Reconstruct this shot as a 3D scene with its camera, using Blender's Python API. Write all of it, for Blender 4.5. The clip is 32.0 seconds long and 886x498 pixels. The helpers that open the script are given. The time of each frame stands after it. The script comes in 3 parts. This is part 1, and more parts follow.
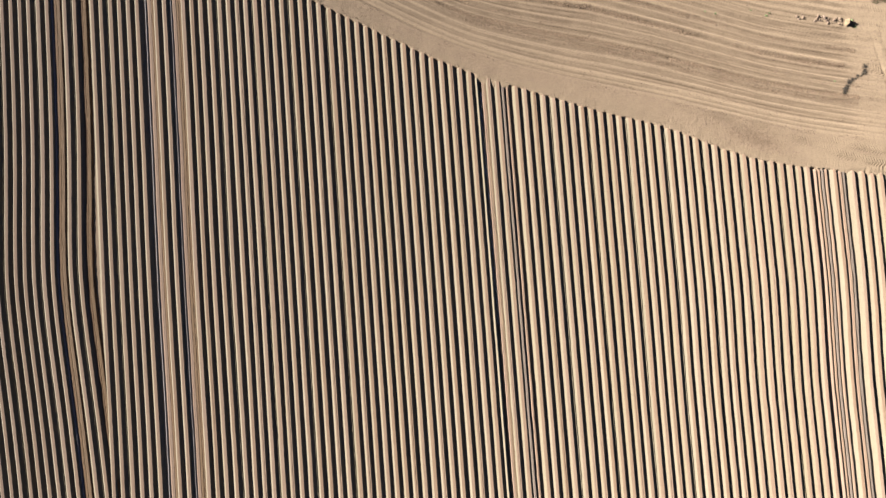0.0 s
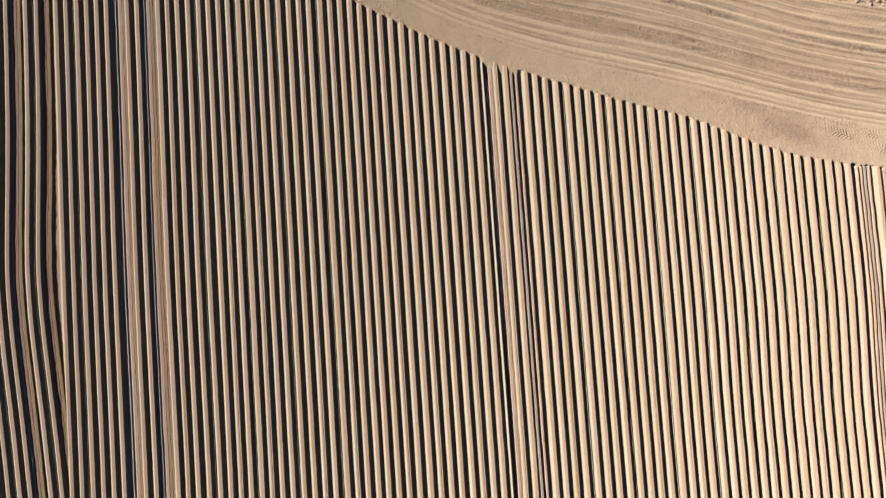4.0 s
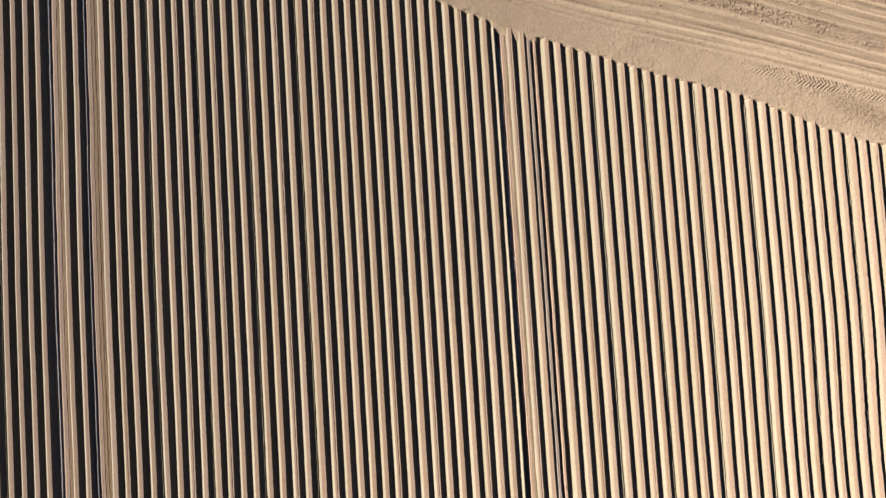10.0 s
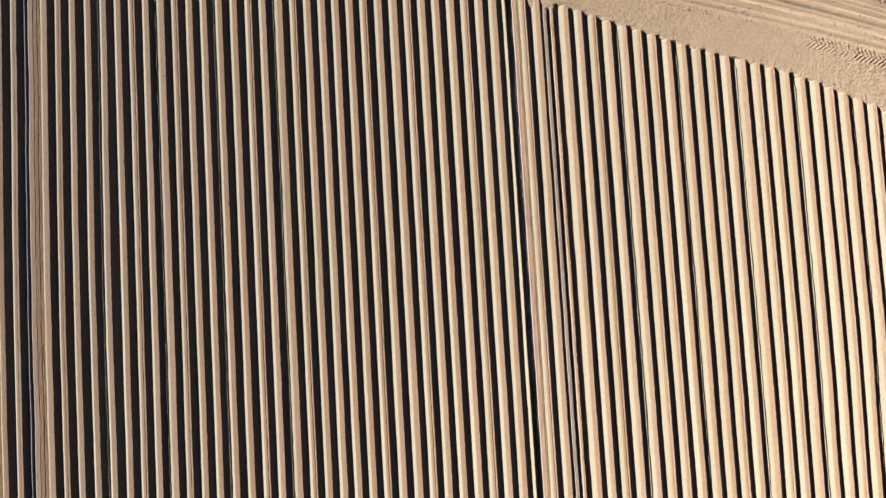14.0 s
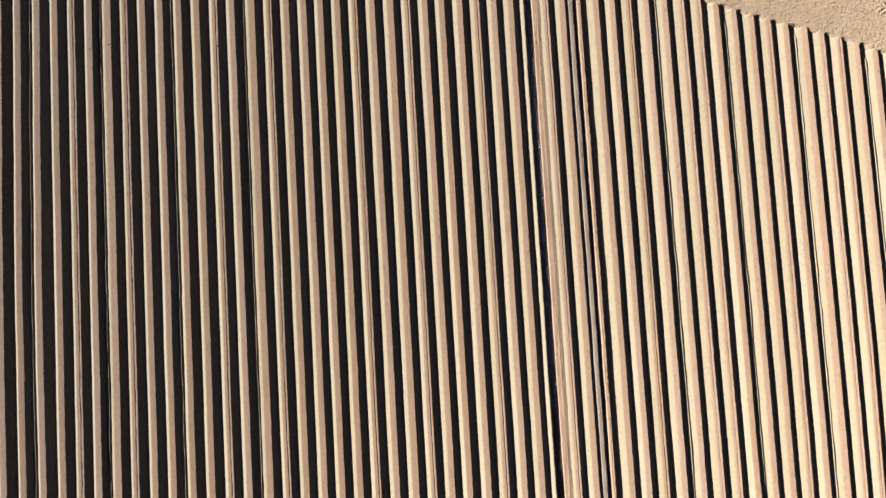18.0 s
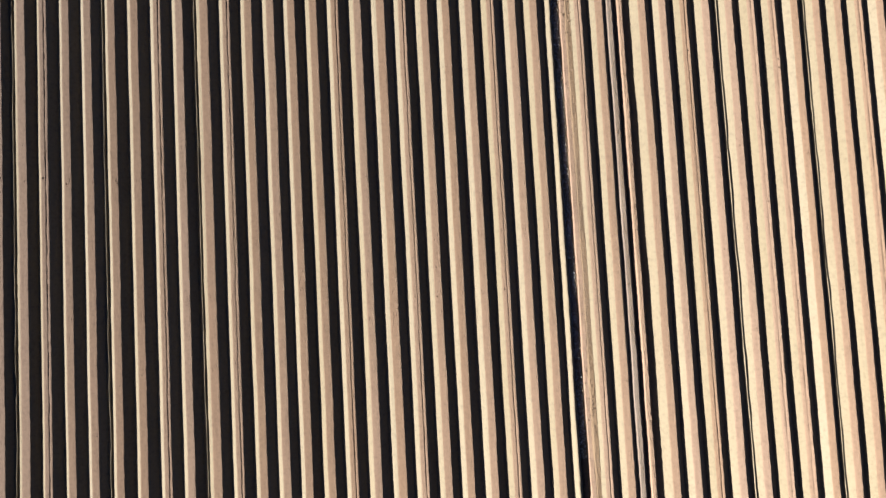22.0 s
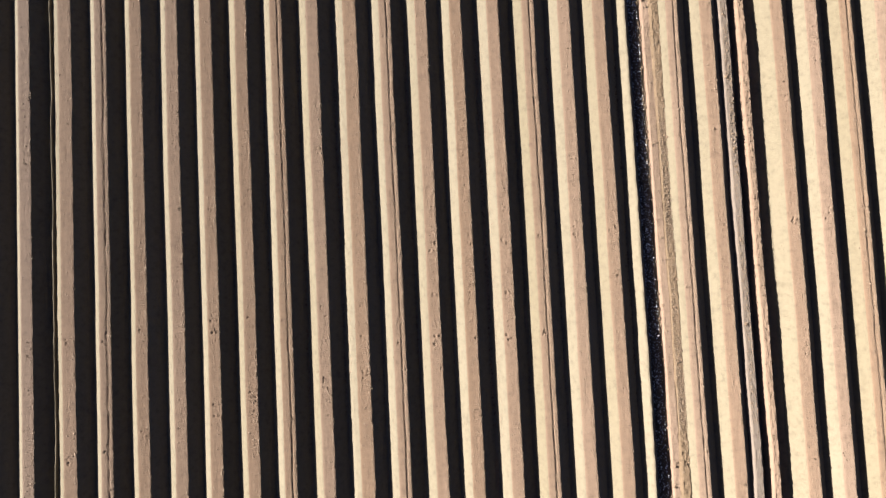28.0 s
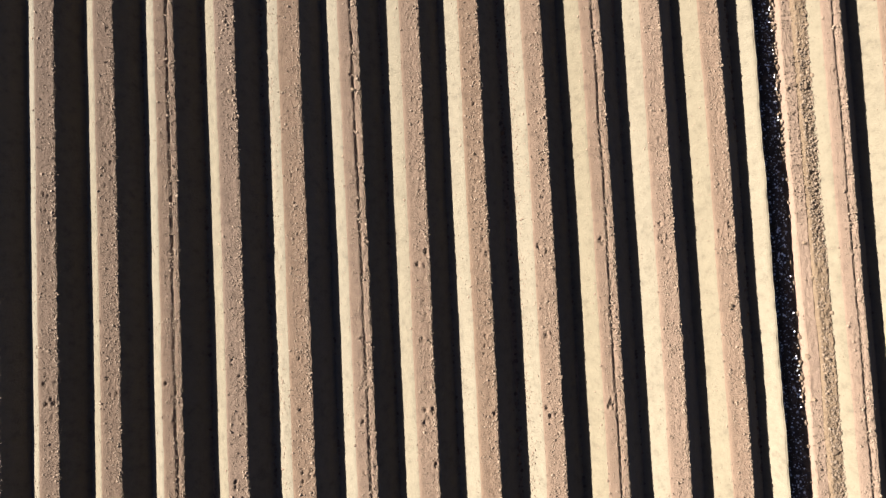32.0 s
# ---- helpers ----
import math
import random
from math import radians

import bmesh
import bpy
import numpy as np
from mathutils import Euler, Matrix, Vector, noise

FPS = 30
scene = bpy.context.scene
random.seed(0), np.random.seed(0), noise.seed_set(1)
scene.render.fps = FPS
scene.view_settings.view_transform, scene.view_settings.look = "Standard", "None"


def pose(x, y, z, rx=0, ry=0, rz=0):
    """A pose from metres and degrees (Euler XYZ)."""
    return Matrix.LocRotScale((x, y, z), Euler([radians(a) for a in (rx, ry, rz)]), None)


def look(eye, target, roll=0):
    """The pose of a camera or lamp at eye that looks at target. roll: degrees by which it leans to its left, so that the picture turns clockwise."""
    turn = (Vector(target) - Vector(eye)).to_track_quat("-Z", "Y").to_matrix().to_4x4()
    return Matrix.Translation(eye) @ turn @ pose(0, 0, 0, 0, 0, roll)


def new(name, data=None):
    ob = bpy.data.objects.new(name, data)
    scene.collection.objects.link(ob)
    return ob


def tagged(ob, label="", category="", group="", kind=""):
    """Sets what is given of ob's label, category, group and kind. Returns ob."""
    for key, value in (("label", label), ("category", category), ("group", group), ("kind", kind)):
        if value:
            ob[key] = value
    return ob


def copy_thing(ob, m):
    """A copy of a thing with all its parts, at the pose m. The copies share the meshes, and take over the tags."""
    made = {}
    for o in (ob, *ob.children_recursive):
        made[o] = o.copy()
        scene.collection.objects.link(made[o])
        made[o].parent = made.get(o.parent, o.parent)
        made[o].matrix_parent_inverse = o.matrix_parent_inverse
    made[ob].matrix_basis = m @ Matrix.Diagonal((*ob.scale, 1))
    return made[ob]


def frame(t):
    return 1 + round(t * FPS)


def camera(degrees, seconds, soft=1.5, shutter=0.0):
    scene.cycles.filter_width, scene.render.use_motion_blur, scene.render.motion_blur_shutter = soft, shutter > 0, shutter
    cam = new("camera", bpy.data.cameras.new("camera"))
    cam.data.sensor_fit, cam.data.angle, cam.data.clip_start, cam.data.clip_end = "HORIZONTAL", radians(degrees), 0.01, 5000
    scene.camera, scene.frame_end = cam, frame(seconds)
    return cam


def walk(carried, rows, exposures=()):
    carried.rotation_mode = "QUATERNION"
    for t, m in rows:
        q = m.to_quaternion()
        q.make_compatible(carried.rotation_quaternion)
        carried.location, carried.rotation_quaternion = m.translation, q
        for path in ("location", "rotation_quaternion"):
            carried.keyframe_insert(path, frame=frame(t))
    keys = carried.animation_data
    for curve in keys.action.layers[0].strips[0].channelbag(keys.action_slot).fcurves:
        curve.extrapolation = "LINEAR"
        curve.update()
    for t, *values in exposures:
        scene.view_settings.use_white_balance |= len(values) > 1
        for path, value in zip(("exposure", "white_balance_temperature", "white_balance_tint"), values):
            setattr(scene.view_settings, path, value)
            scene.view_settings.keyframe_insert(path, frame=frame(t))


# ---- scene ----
# ---- camera and its flight ----
cam = camera(72.0, 32.0, soft=1.35)
PATH = [
    (0, 0.823, -2.108, 49.213, 2.876, 0.395, -4.249),
    (1, 0.739, -2.129, 48.069, 2.951, 0.313, -4.162),
    (2, 0.642, -2.120, 46.790, 3.041, 0.222, -4.042),
    (3, 0.571, -2.055, 45.541, 3.110, 0.142, -3.929),
    (4, 0.544, -1.844, 44.199, 3.121, 0.092, -3.890),
    (5, 0.494, -1.617, 42.866, 3.095, 0.047, -3.895),
    (6, 0.482, -1.439, 41.552, 3.061, -0.001, -3.889),
    (7, 0.425, -1.303, 40.223, 3.040, -0.049, -3.840),
    (8, 0.374, -1.122, 38.945, 3.040, -0.116, -3.763),
    (9, 0.312, -1.100, 37.615, 3.039, -0.207, -3.690),
    (10, 0.230, -1.033, 36.294, 3.057, -0.314, -3.608),
    (11, 0.178, -0.928, 34.940, 3.095, -0.436, -3.529),
    (12, 0.103, -0.924, 33.646, 3.161, -0.561, -3.438),
    (13, 0.025, -0.887, 32.284, 3.253, -0.706, -3.366),
    (14, -0.064, -0.858, 30.938, 3.351, -0.863, -3.323),
    (15, -0.165, -0.815, 29.629, 3.454, -1.027, -3.295),
    (16, -0.266, -0.704, 28.286, 3.552, -1.189, -3.282),
    (17, -0.299, -0.584, 26.934, 3.615, -1.326, -3.289),
    (18, -0.332, -0.462, 25.603, 3.620, -1.375, -3.315),
    (19, -0.292, -0.359, 24.312, 3.587, -1.341, -3.336),
    (20, -0.203, -0.294, 22.956, 3.545, -1.283, -3.301),
    (21, -0.123, -0.216, 21.530, 3.492, -1.178, -3.193),
    (22, -0.037, -0.078, 20.198, 3.442, -1.070, -3.059),
    (23, 0.058, 0.112, 18.909, 3.390, -0.950, -2.943),
    (24, 0.167, 0.237, 17.656, 3.334, -0.799, -2.860),
    (25, 0.247, 0.382, 16.410, 3.293, -0.620, -2.839),
    (26, 0.301, 0.517, 15.134, 3.268, -0.433, -2.833),
    (27, 0.326, 0.644, 13.802, 3.246, -0.255, -2.830),
    (28, 0.354, 0.770, 12.469, 3.208, -0.131, -2.825),
    (29, 0.400, 0.898, 11.184, 3.150, -0.120, -2.805),
    (30, 0.409, 1.004, 9.910, 3.095, -0.207, -2.767),
    (31, 0.400, 1.110, 8.690, 3.073, -0.321, -2.761),
    (32, 0.400, 1.222, 7.431, 3.080, -0.396, -2.791),
]
walk(cam, [(t, pose(x, y, z, rx, ry, rz)) for t, x, y, z, rx, ry, rz in PATH])
scene.view_settings.exposure = 3.34

# ---- sky and sun ----
SUN_ELEVATION = 24.8      # degrees
SUN_FROM = Vector((-0.95, 0.31, 0)).normalized()   # where the sun stands, seen from above
world = bpy.data.worlds.new("sky")
scene.world = world
world.use_nodes = True
wn = world.node_tree.nodes
sky = wn.new("ShaderNodeTexSky")
sky.sky_type = "NISHITA"
sky.sun_disc = False
sky.air_density, sky.dust_density = 0.6, 1.5
sky.sun_elevation = radians(SUN_ELEVATION)
sky.sun_rotation = math.atan2(SUN_FROM.x, SUN_FROM.y)
wn["Background"].inputs[1].default_value = 0.0155
hazy = wn.new("ShaderNodeHueSaturation")
hazy.inputs["Saturation"].default_value = 1.25
hazy.inputs["Hue"].default_value = 0.52
world.node_tree.links.new(sky.outputs[0], hazy.inputs["Color"])
world.node_tree.links.new(hazy.outputs[0], wn["Background"].inputs[0])
lamp = bpy.data.lights.new("sun", "SUN")
lamp.energy, lamp.angle, lamp.color = 5.0, radians(0.55), (0.988, 0.977, 0.998)
sun = new("sun", lamp)
sun_dir = SUN_FROM * math.cos(radians(SUN_ELEVATION)) + Vector((0, 0, math.sin(radians(SUN_ELEVATION))))
sun.matrix_world = look(sun_dir * 60, (0, 0, 0))


# ---- materials ----
def soil_material(name, light, dark, stain, bump=0.35, fine=95.0, deep=0.012, damp_shade=None):
    """Dry sandy soil: fine grain, small crumbs, patches of moister and paler ground."""
    m = bpy.data.materials.new(name)
    m.use_nodes = True
    t = m.node_tree
    n, l = t.nodes, t.links
    bsdf = n["Principled BSDF"]
    bsdf.inputs["Roughness"].default_value = 1.0
    bsdf.inputs["Specular IOR Level"].default_value = 0.1
    bsdf.inputs["Diffuse Roughness"].default_value = 0.9
    co = n.new("ShaderNodeTexCoord")

    def noise_node(scale, detail=4.0, rough=0.6, stretch=None):
        q = n.new("ShaderNodeTexNoise")
        q.inputs["Scale"].default_value = scale
        q.inputs["Detail"].default_value = detail
        q.inputs["Roughness"].default_value = rough
        if stretch:
            mp = n.new("ShaderNodeMapping")
            mp.inputs["Scale"].default_value = stretch
            l.new(co.outputs["Object"], mp.inputs[0])
            l.new(mp.outputs[0], q.inputs["Vector"])
        else:
            l.new(co.outputs["Object"], q.inputs["Vector"])
        return q

    def ramp(src, a, b):
        q = n.new("ShaderNodeMapRange")
        q.inputs["From Min"].default_value = a
        q.inputs["From Max"].default_value = b
        l.new(src, q.inputs["Value"])
        return q.outputs[0]

    def mix(fac, a, b, mode="MIX"):
        q = n.new("ShaderNodeMix")
        q.data_type, q.blend_type = "RGBA", mode
        for sock, val in ((q.inputs["Factor"], fac), (q.inputs["A"], a), (q.inputs["B"], b)):
            if hasattr(val, "is_linked"):
                l.new(val, sock)
            else:
                sock.default_value = val if isinstance(val, float) else (*val, 1)
        return q.outputs["Result"]

    patches = noise_node(0.45, 5.0, 0.6)
    streaks = noise_node(1.0, 4.0, 0.6, (9.0, 0.35, 9.0))
    crumbs = noise_node(fine * 0.4, 3.0, 0.7)
    grain = noise_node(fine * 2.2, 2.0, 0.6)
    c = mix(ramp(patches.outputs["Fac"], 0.32, 0.68), dark, light)
    c = mix(ramp(streaks.outputs["Fac"], 0.52, 0.75), c, stain)
    mottle = noise_node(9.0, 5.0, 0.7)
    c = mix(ramp(mottle.outputs["Fac"], 0.62, 0.36), c, tuple(v * 1.09 for v in light))
    c = mix(ramp(mottle.outputs["Fac"], 0.56, 0.80), c, tuple(v * 0.72 for v in dark))
    q = n.new("ShaderNodeMath")
    q.operation = "MULTIPLY"
    l.new(ramp(crumbs.outputs["Fac"], 0.58, 0.72), q.inputs[0])
    q.inputs[1].default_value = 0.3
    c = mix(q.outputs[0], c, tuple(v * 0.55 for v in dark))
    # dark tone for damp lines and for the painted shade of cloddy bands
    if damp_shade:
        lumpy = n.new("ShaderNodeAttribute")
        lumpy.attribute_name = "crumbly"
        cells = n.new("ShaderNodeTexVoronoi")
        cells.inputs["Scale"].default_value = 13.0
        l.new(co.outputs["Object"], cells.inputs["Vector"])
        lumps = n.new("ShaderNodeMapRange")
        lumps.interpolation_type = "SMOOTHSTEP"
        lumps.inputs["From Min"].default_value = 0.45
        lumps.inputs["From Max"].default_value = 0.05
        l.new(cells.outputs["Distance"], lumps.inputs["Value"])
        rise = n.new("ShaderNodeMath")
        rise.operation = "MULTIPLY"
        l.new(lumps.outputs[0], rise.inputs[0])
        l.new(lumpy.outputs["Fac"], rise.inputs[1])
        damp_shade_mask = n.new("ShaderNodeAttribute")
        damp_shade_mask.attribute_name = "damp_shade"
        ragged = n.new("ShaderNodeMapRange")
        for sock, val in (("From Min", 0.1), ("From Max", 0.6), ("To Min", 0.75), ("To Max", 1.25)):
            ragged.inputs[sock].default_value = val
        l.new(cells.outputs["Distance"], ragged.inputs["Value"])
        damp_shade_fac = n.new("ShaderNodeMath")
        damp_shade_fac.operation, damp_shade_fac.use_clamp = "MULTIPLY", True
        l.new(damp_shade_mask.outputs["Fac"], damp_shade_fac.inputs[0])
        l.new(ragged.outputs[0], damp_shade_fac.inputs[1])
        c = mix(damp_shade_fac.outputs[0], c, damp_shade)
    info = n.new("ShaderNodeObjectInfo")
    hue = n.new("ShaderNodeHueSaturation")
    l.new(c, hue.inputs["Color"])
    for sock, low, high in (("Value", 0.93, 1.06), ("Saturation", 1.05, 0.95)):
        mr = n.new("ShaderNodeMapRange")
        mr.inputs["To Min"].default_value, mr.inputs["To Max"].default_value = low, high
        l.new(info.outputs["Random"], mr.inputs["Value"])
        l.new(mr.outputs[0], hue.inputs[sock])
    l.new(hue.outputs[0], bsdf.inputs["Base Color"])
    b1 = n.new("ShaderNodeBump")
    b1.inputs["Strength"].default_value = bump
    b1.inputs["Distance"].default_value = deep
    l.new(crumbs.outputs["Fac"], b1.inputs["Height"])
    if damp_shade:
        b0 = n.new("ShaderNodeBump")
        b0.inputs["Strength"].default_value = 1.0
        b0.inputs["Distance"].default_value = 0.05
        l.new(rise.outputs[0], b0.inputs["Height"])
        l.new(b0.outputs[0], b1.inputs["Normal"])
    b2 = n.new("ShaderNodeBump")
    b2.inputs["Strength"].default_value = bump * 0.8
    b2.inputs["Distance"].default_value = 0.004
    l.new(grain.outputs["Fac"], b2.inputs["Height"])
    l.new(b1.outputs[0], b2.inputs["Normal"])
    l.new(b2.outputs[0], bsdf.inputs["Normal"])
    return m


def plain_material(name, colours, rough=0.9):
    """A colour that varies from piece to piece, with a soft mottling."""
    m = bpy.data.materials.new(name)
    m.use_nodes = True
    t = m.node_tree
    n, l = t.nodes, t.links
    bsdf = n["Principled BSDF"]
    bsdf.inputs["Roughness"].default_value = rough
    bsdf.inputs["Specular IOR Level"].default_value = 0.2
    g = n.new("ShaderNodeNewGeometry")
    r = n.new("ShaderNodeValToRGB")
    r.color_ramp.elements[0].color = (*colours[0], 1)
    r.color_ramp.elements[1].color = (*colours[1], 1)
    l.new(g.outputs["Random Per Island"], r.inputs[0])
    l.new(r.outputs[0], bsdf.inputs["Base Color"])
    return m


RIDGE_SOIL = soil_material("slope_soil", (0.0857, 0.0691, 0.0434), (0.0784, 0.0624, 0.0390), (0.0707, 0.0561, 0.0348), 0.6, 80.0, deep=0.014)
TOP_SOIL = soil_material("top_soil", (0.0957, 0.0630, 0.0404), (0.0862, 0.0561, 0.0355), (0.0747, 0.0481, 0.0300), 0.6, 110.0, deep=0.017)
GROUND_SOIL = soil_material("ground_soil", (0.1000, 0.0712, 0.0432), (0.0865, 0.0608, 0.0364), (0.0815, 0.0575, 0.0342), 0.8, 75.0, damp_shade=(0.0270, 0.0170, 0.0088))
LANE_SOIL = soil_material("lane_soil", (0.0741, 0.0502, 0.0296), (0.0641, 0.0421, 0.0239), (0.0590, 0.0383, 0.0214), 1.0, 90.0, deep=0.02)
BROWN_SOIL = soil_material("brown_soil", (0.0749, 0.0460, 0.0234), (0.0632, 0.0374, 0.0183), (0.0530, 0.0304, 0.0140), 1.0, 90.0, deep=0.02)
PALE_CRUST = soil_material("pale_crust", (0.1037, 0.0911, 0.0792), (0.0911, 0.0792, 0.0679), (0.0785, 0.0660, 0.0553), 0.8, 90.0, deep=0.014)
GREY_SOIL = soil_material("dusted_soil", (0.0741, 0.0572, 0.0427), (0.0666, 0.0502, 0.0370), (0.0603, 0.0440, 0.0314), 1.0, 90.0, deep=0.02)
CLOD_SOIL = plain_material("clod_soil", ((0.0430, 0.0275, 0.0150), (0.0850, 0.0570, 0.0335)), 1.0)
CRUMB_SOIL = plain_material("crumb_soil", ((0.0720, 0.0484, 0.0298), (0.1106, 0.0772, 0.0493)), 1.0)
OCHRE_CRUMB = plain_material("ochre_crumb", ((0.0515, 0.0343, 0.0203), (0.0952, 0.0671, 0.0429)), 1.0)
PALE_GRAIN = plain_material("pale_granule", ((0.34, 0.33, 0.31), (0.66, 0.65, 0.62)), 0.6)
PALE_SAND = soil_material("pale_sand", (0.1014, 0.0733, 0.0437), (0.0936, 0.0671, 0.0390), (0.0858, 0.0608, 0.0359), 0.7, 30.0)
LUMP_SOIL = soil_material("lump_soil", (0.0920, 0.0647, 0.0437), (0.0764, 0.0530, 0.0351), (0.0702, 0.0484, 0.0320), 0.7, 60.0, deep=0.012)
DRY_WEED = plain_material("dry_weed", ((0.0078, 0.0070, 0.0047), (0.0429, 0.0320, 0.0203)))
GREEN_BLADE = plain_material("grass_blade", ((0.0312, 0.0429, 0.0140), (0.0936, 0.1014, 0.0429)))


# ---- small tools ----
def lattice(ix, iy, seed):
    h = np.sin(ix * 127.1 + iy * 311.7 + seed * 74.7) * 43758.5453
    return h - np.floor(h)


def vnoise(x, y, seed=0):
    """Smooth noise from -1 to 1, one cell per unit."""
    x, y = np.broadcast_arrays(np.asarray(x, float), np.asarray(y, float))
    ix, iy = np.floor(x), np.floor(y)
    fx, fy = x - ix, y - iy
    fx, fy = fx * fx * (3 - 2 * fx), fy * fy * (3 - 2 * fy)
    a, b = lattice(ix, iy, seed), lattice(ix + 1, iy, seed)
    c, d = lattice(ix, iy + 1, seed), lattice(ix + 1, iy + 1, seed)
    return (a + (b - a) * fx + (c - a) * fy + (a - b - c + d) * fx * fy) * 2 - 1


def fbm(x, y, seed=0, octaves=3):
    s, k = 0, 1.0
    for o in range(octaves):
        s = s + k * vnoise(x * 2 ** o, y * 2 ** o, seed + 17 * o)
        k *= 0.55
    return s


def smooth(a, b, x):
    t = np.clip((x - a) / (b - a), 0, 1)
    return t * t * (3 - 2 * t)


def sheet_mesh(name, X, Y, Z, material, soft=True):
    """A sheet of quads over a grid of points."""
    ny, nx = X.shape
    me = bpy.data.meshes.new(name)
    me.vertices.add(nx * ny)
    me.vertices.foreach_set("co", np.stack([X, Y, Z], -1).astype(np.float32).ravel())
    idx = np.arange(nx * ny).reshape(ny, nx)
    quads = np.stack([idx[:-1, :-1], idx[:-1, 1:], idx[1:, 1:], idx[1:, :-1]], -1).reshape(-1, 4)
    fill_faces(me, quads, soft)
    me.materials.append(material)
    return me


def fill_faces(me, faces, soft):
    k = faces.shape[1]
    me.loops.add(faces.size)
    me.loops.foreach_set("vertex_index", faces.astype(np.int32).ravel())
    me.polygons.add(len(faces))
    me.polygons.foreach_set("loop_start", np.arange(0, faces.size, k, dtype=np.int32))
    me.polygons.foreach_set("use_smooth", np.full(len(faces), soft))
    me.update(calc_edges=True)
    me.validate()


def lines(*spans):
    """Grid lines: spans of (start, end, step), joined and sorted."""
    v = np.concatenate([np.arange(a, b, s) for a, b, s in spans])
    return np.unique(np.round(v, 4))


# ---- plan of the field ----
FLOOR, TOP = -0.148, 0.10          # furrow bottom and ridge top; the headland lies a little below the tops
EDGE_X = [-78.46, -33.64, -8.04, -4.99, -1.87, 1.26, 4.39, 7.31, 10.88, 14.25, 17.81, 20.48, 23.14, 25.81, 29.48, 32.65, 36.71, 57.91, 89.62]
EDGE_Y = [62.79, 36.64, 21.35, 19.53, 17.71, 15.91, 14.44, 13.24, 11.93, 10.57, 9.49, 8.5, 7.12, 5.92, 4.92, 4.43, 3.76, 1.16, -3.18]


def edge(x):
    """Where the ridges end against the headland."""
    x = np.asarray(x, float)
    return np.interp(x, EDGE_X, EDGE_Y) * 0.5 + 0.25 * (np.interp(x - 1.2, EDGE_X, EDGE_Y) + np.interp(x + 1.2, EDGE_X, EDGE_Y))


# how far single ridges stray from the even spacing, from ridge -28 on
DRIFT = (0.011, -0.002, -0.006, 0.039, 0.038, 0.031, 0.018, -0.001, -0.026, -0.035, -0.038, -0.037, -0.037, -0.015, 0.007, 0.003, 0.041, 0.046, 0.042, 0.045, -0.009, -0.011, -0.018, 0.003, -0.016, -0.016, -0.01, -0.017, 0.012, 0.012, 0.016, 0.01, -0.02, 0, 0, 0, 0.08, 0.05, 0.05, 0.06, 0.1, 0.11, 0.12, 0.15, 0.2, 0.21, 0.21, 0.22, 0.24, 0.25, 0.26, 0.27, 0.29, 0.3, 0.3, 0.3, 0.27, 0.26, 0.27, 0.29, 0.26, 0.25, 0.25, 0.27, 0.25, 0.24, 0.2, 0.18)


def row_x(i):
    """The middle of ridge i: four ridges a pass, and a wider gap between passes."""
    x = 1.75 + 3.0 * math.floor(i / 4) + 0.735 * (i % 4)
    if i >= 8:
        x -= 0.33
    if i >= 41:
        x += 0.40
    x += {-2: -0.03, -1: -0.03, 0: -0.08, 2: 0.09, 3: 0.065}.get(math.floor(i / 4), -0.02 if i > 15 else 0.0)
    if 24 <= i < 40:
        x -= 0.012 * (i - 23)
    if -28 <= i <= 39:
        x += DRIFT[i + 28]
    elif i > 39:
        x += 0.16
    return {5: 5.40, 6: 6.12}.get(i, x)


def row_bend(i, y):
    """Sideways sweep of the ridges beyond the first pair of wheel lanes."""
    if i <= -39:
        return 0.93 * np.clip((1 - y) / 18.5, 0, 3) ** 1.25 - 0.42 * np.exp(-(y / 9.0) ** 2)
    if i >= 16:
        return -min(0.36, 0.017 * (i - 15)) * smooth(-3.0, -14.0, y)
    return -0.10 * np.exp(-(y / 10.0) ** 2) if i <= -24 else 0 * y


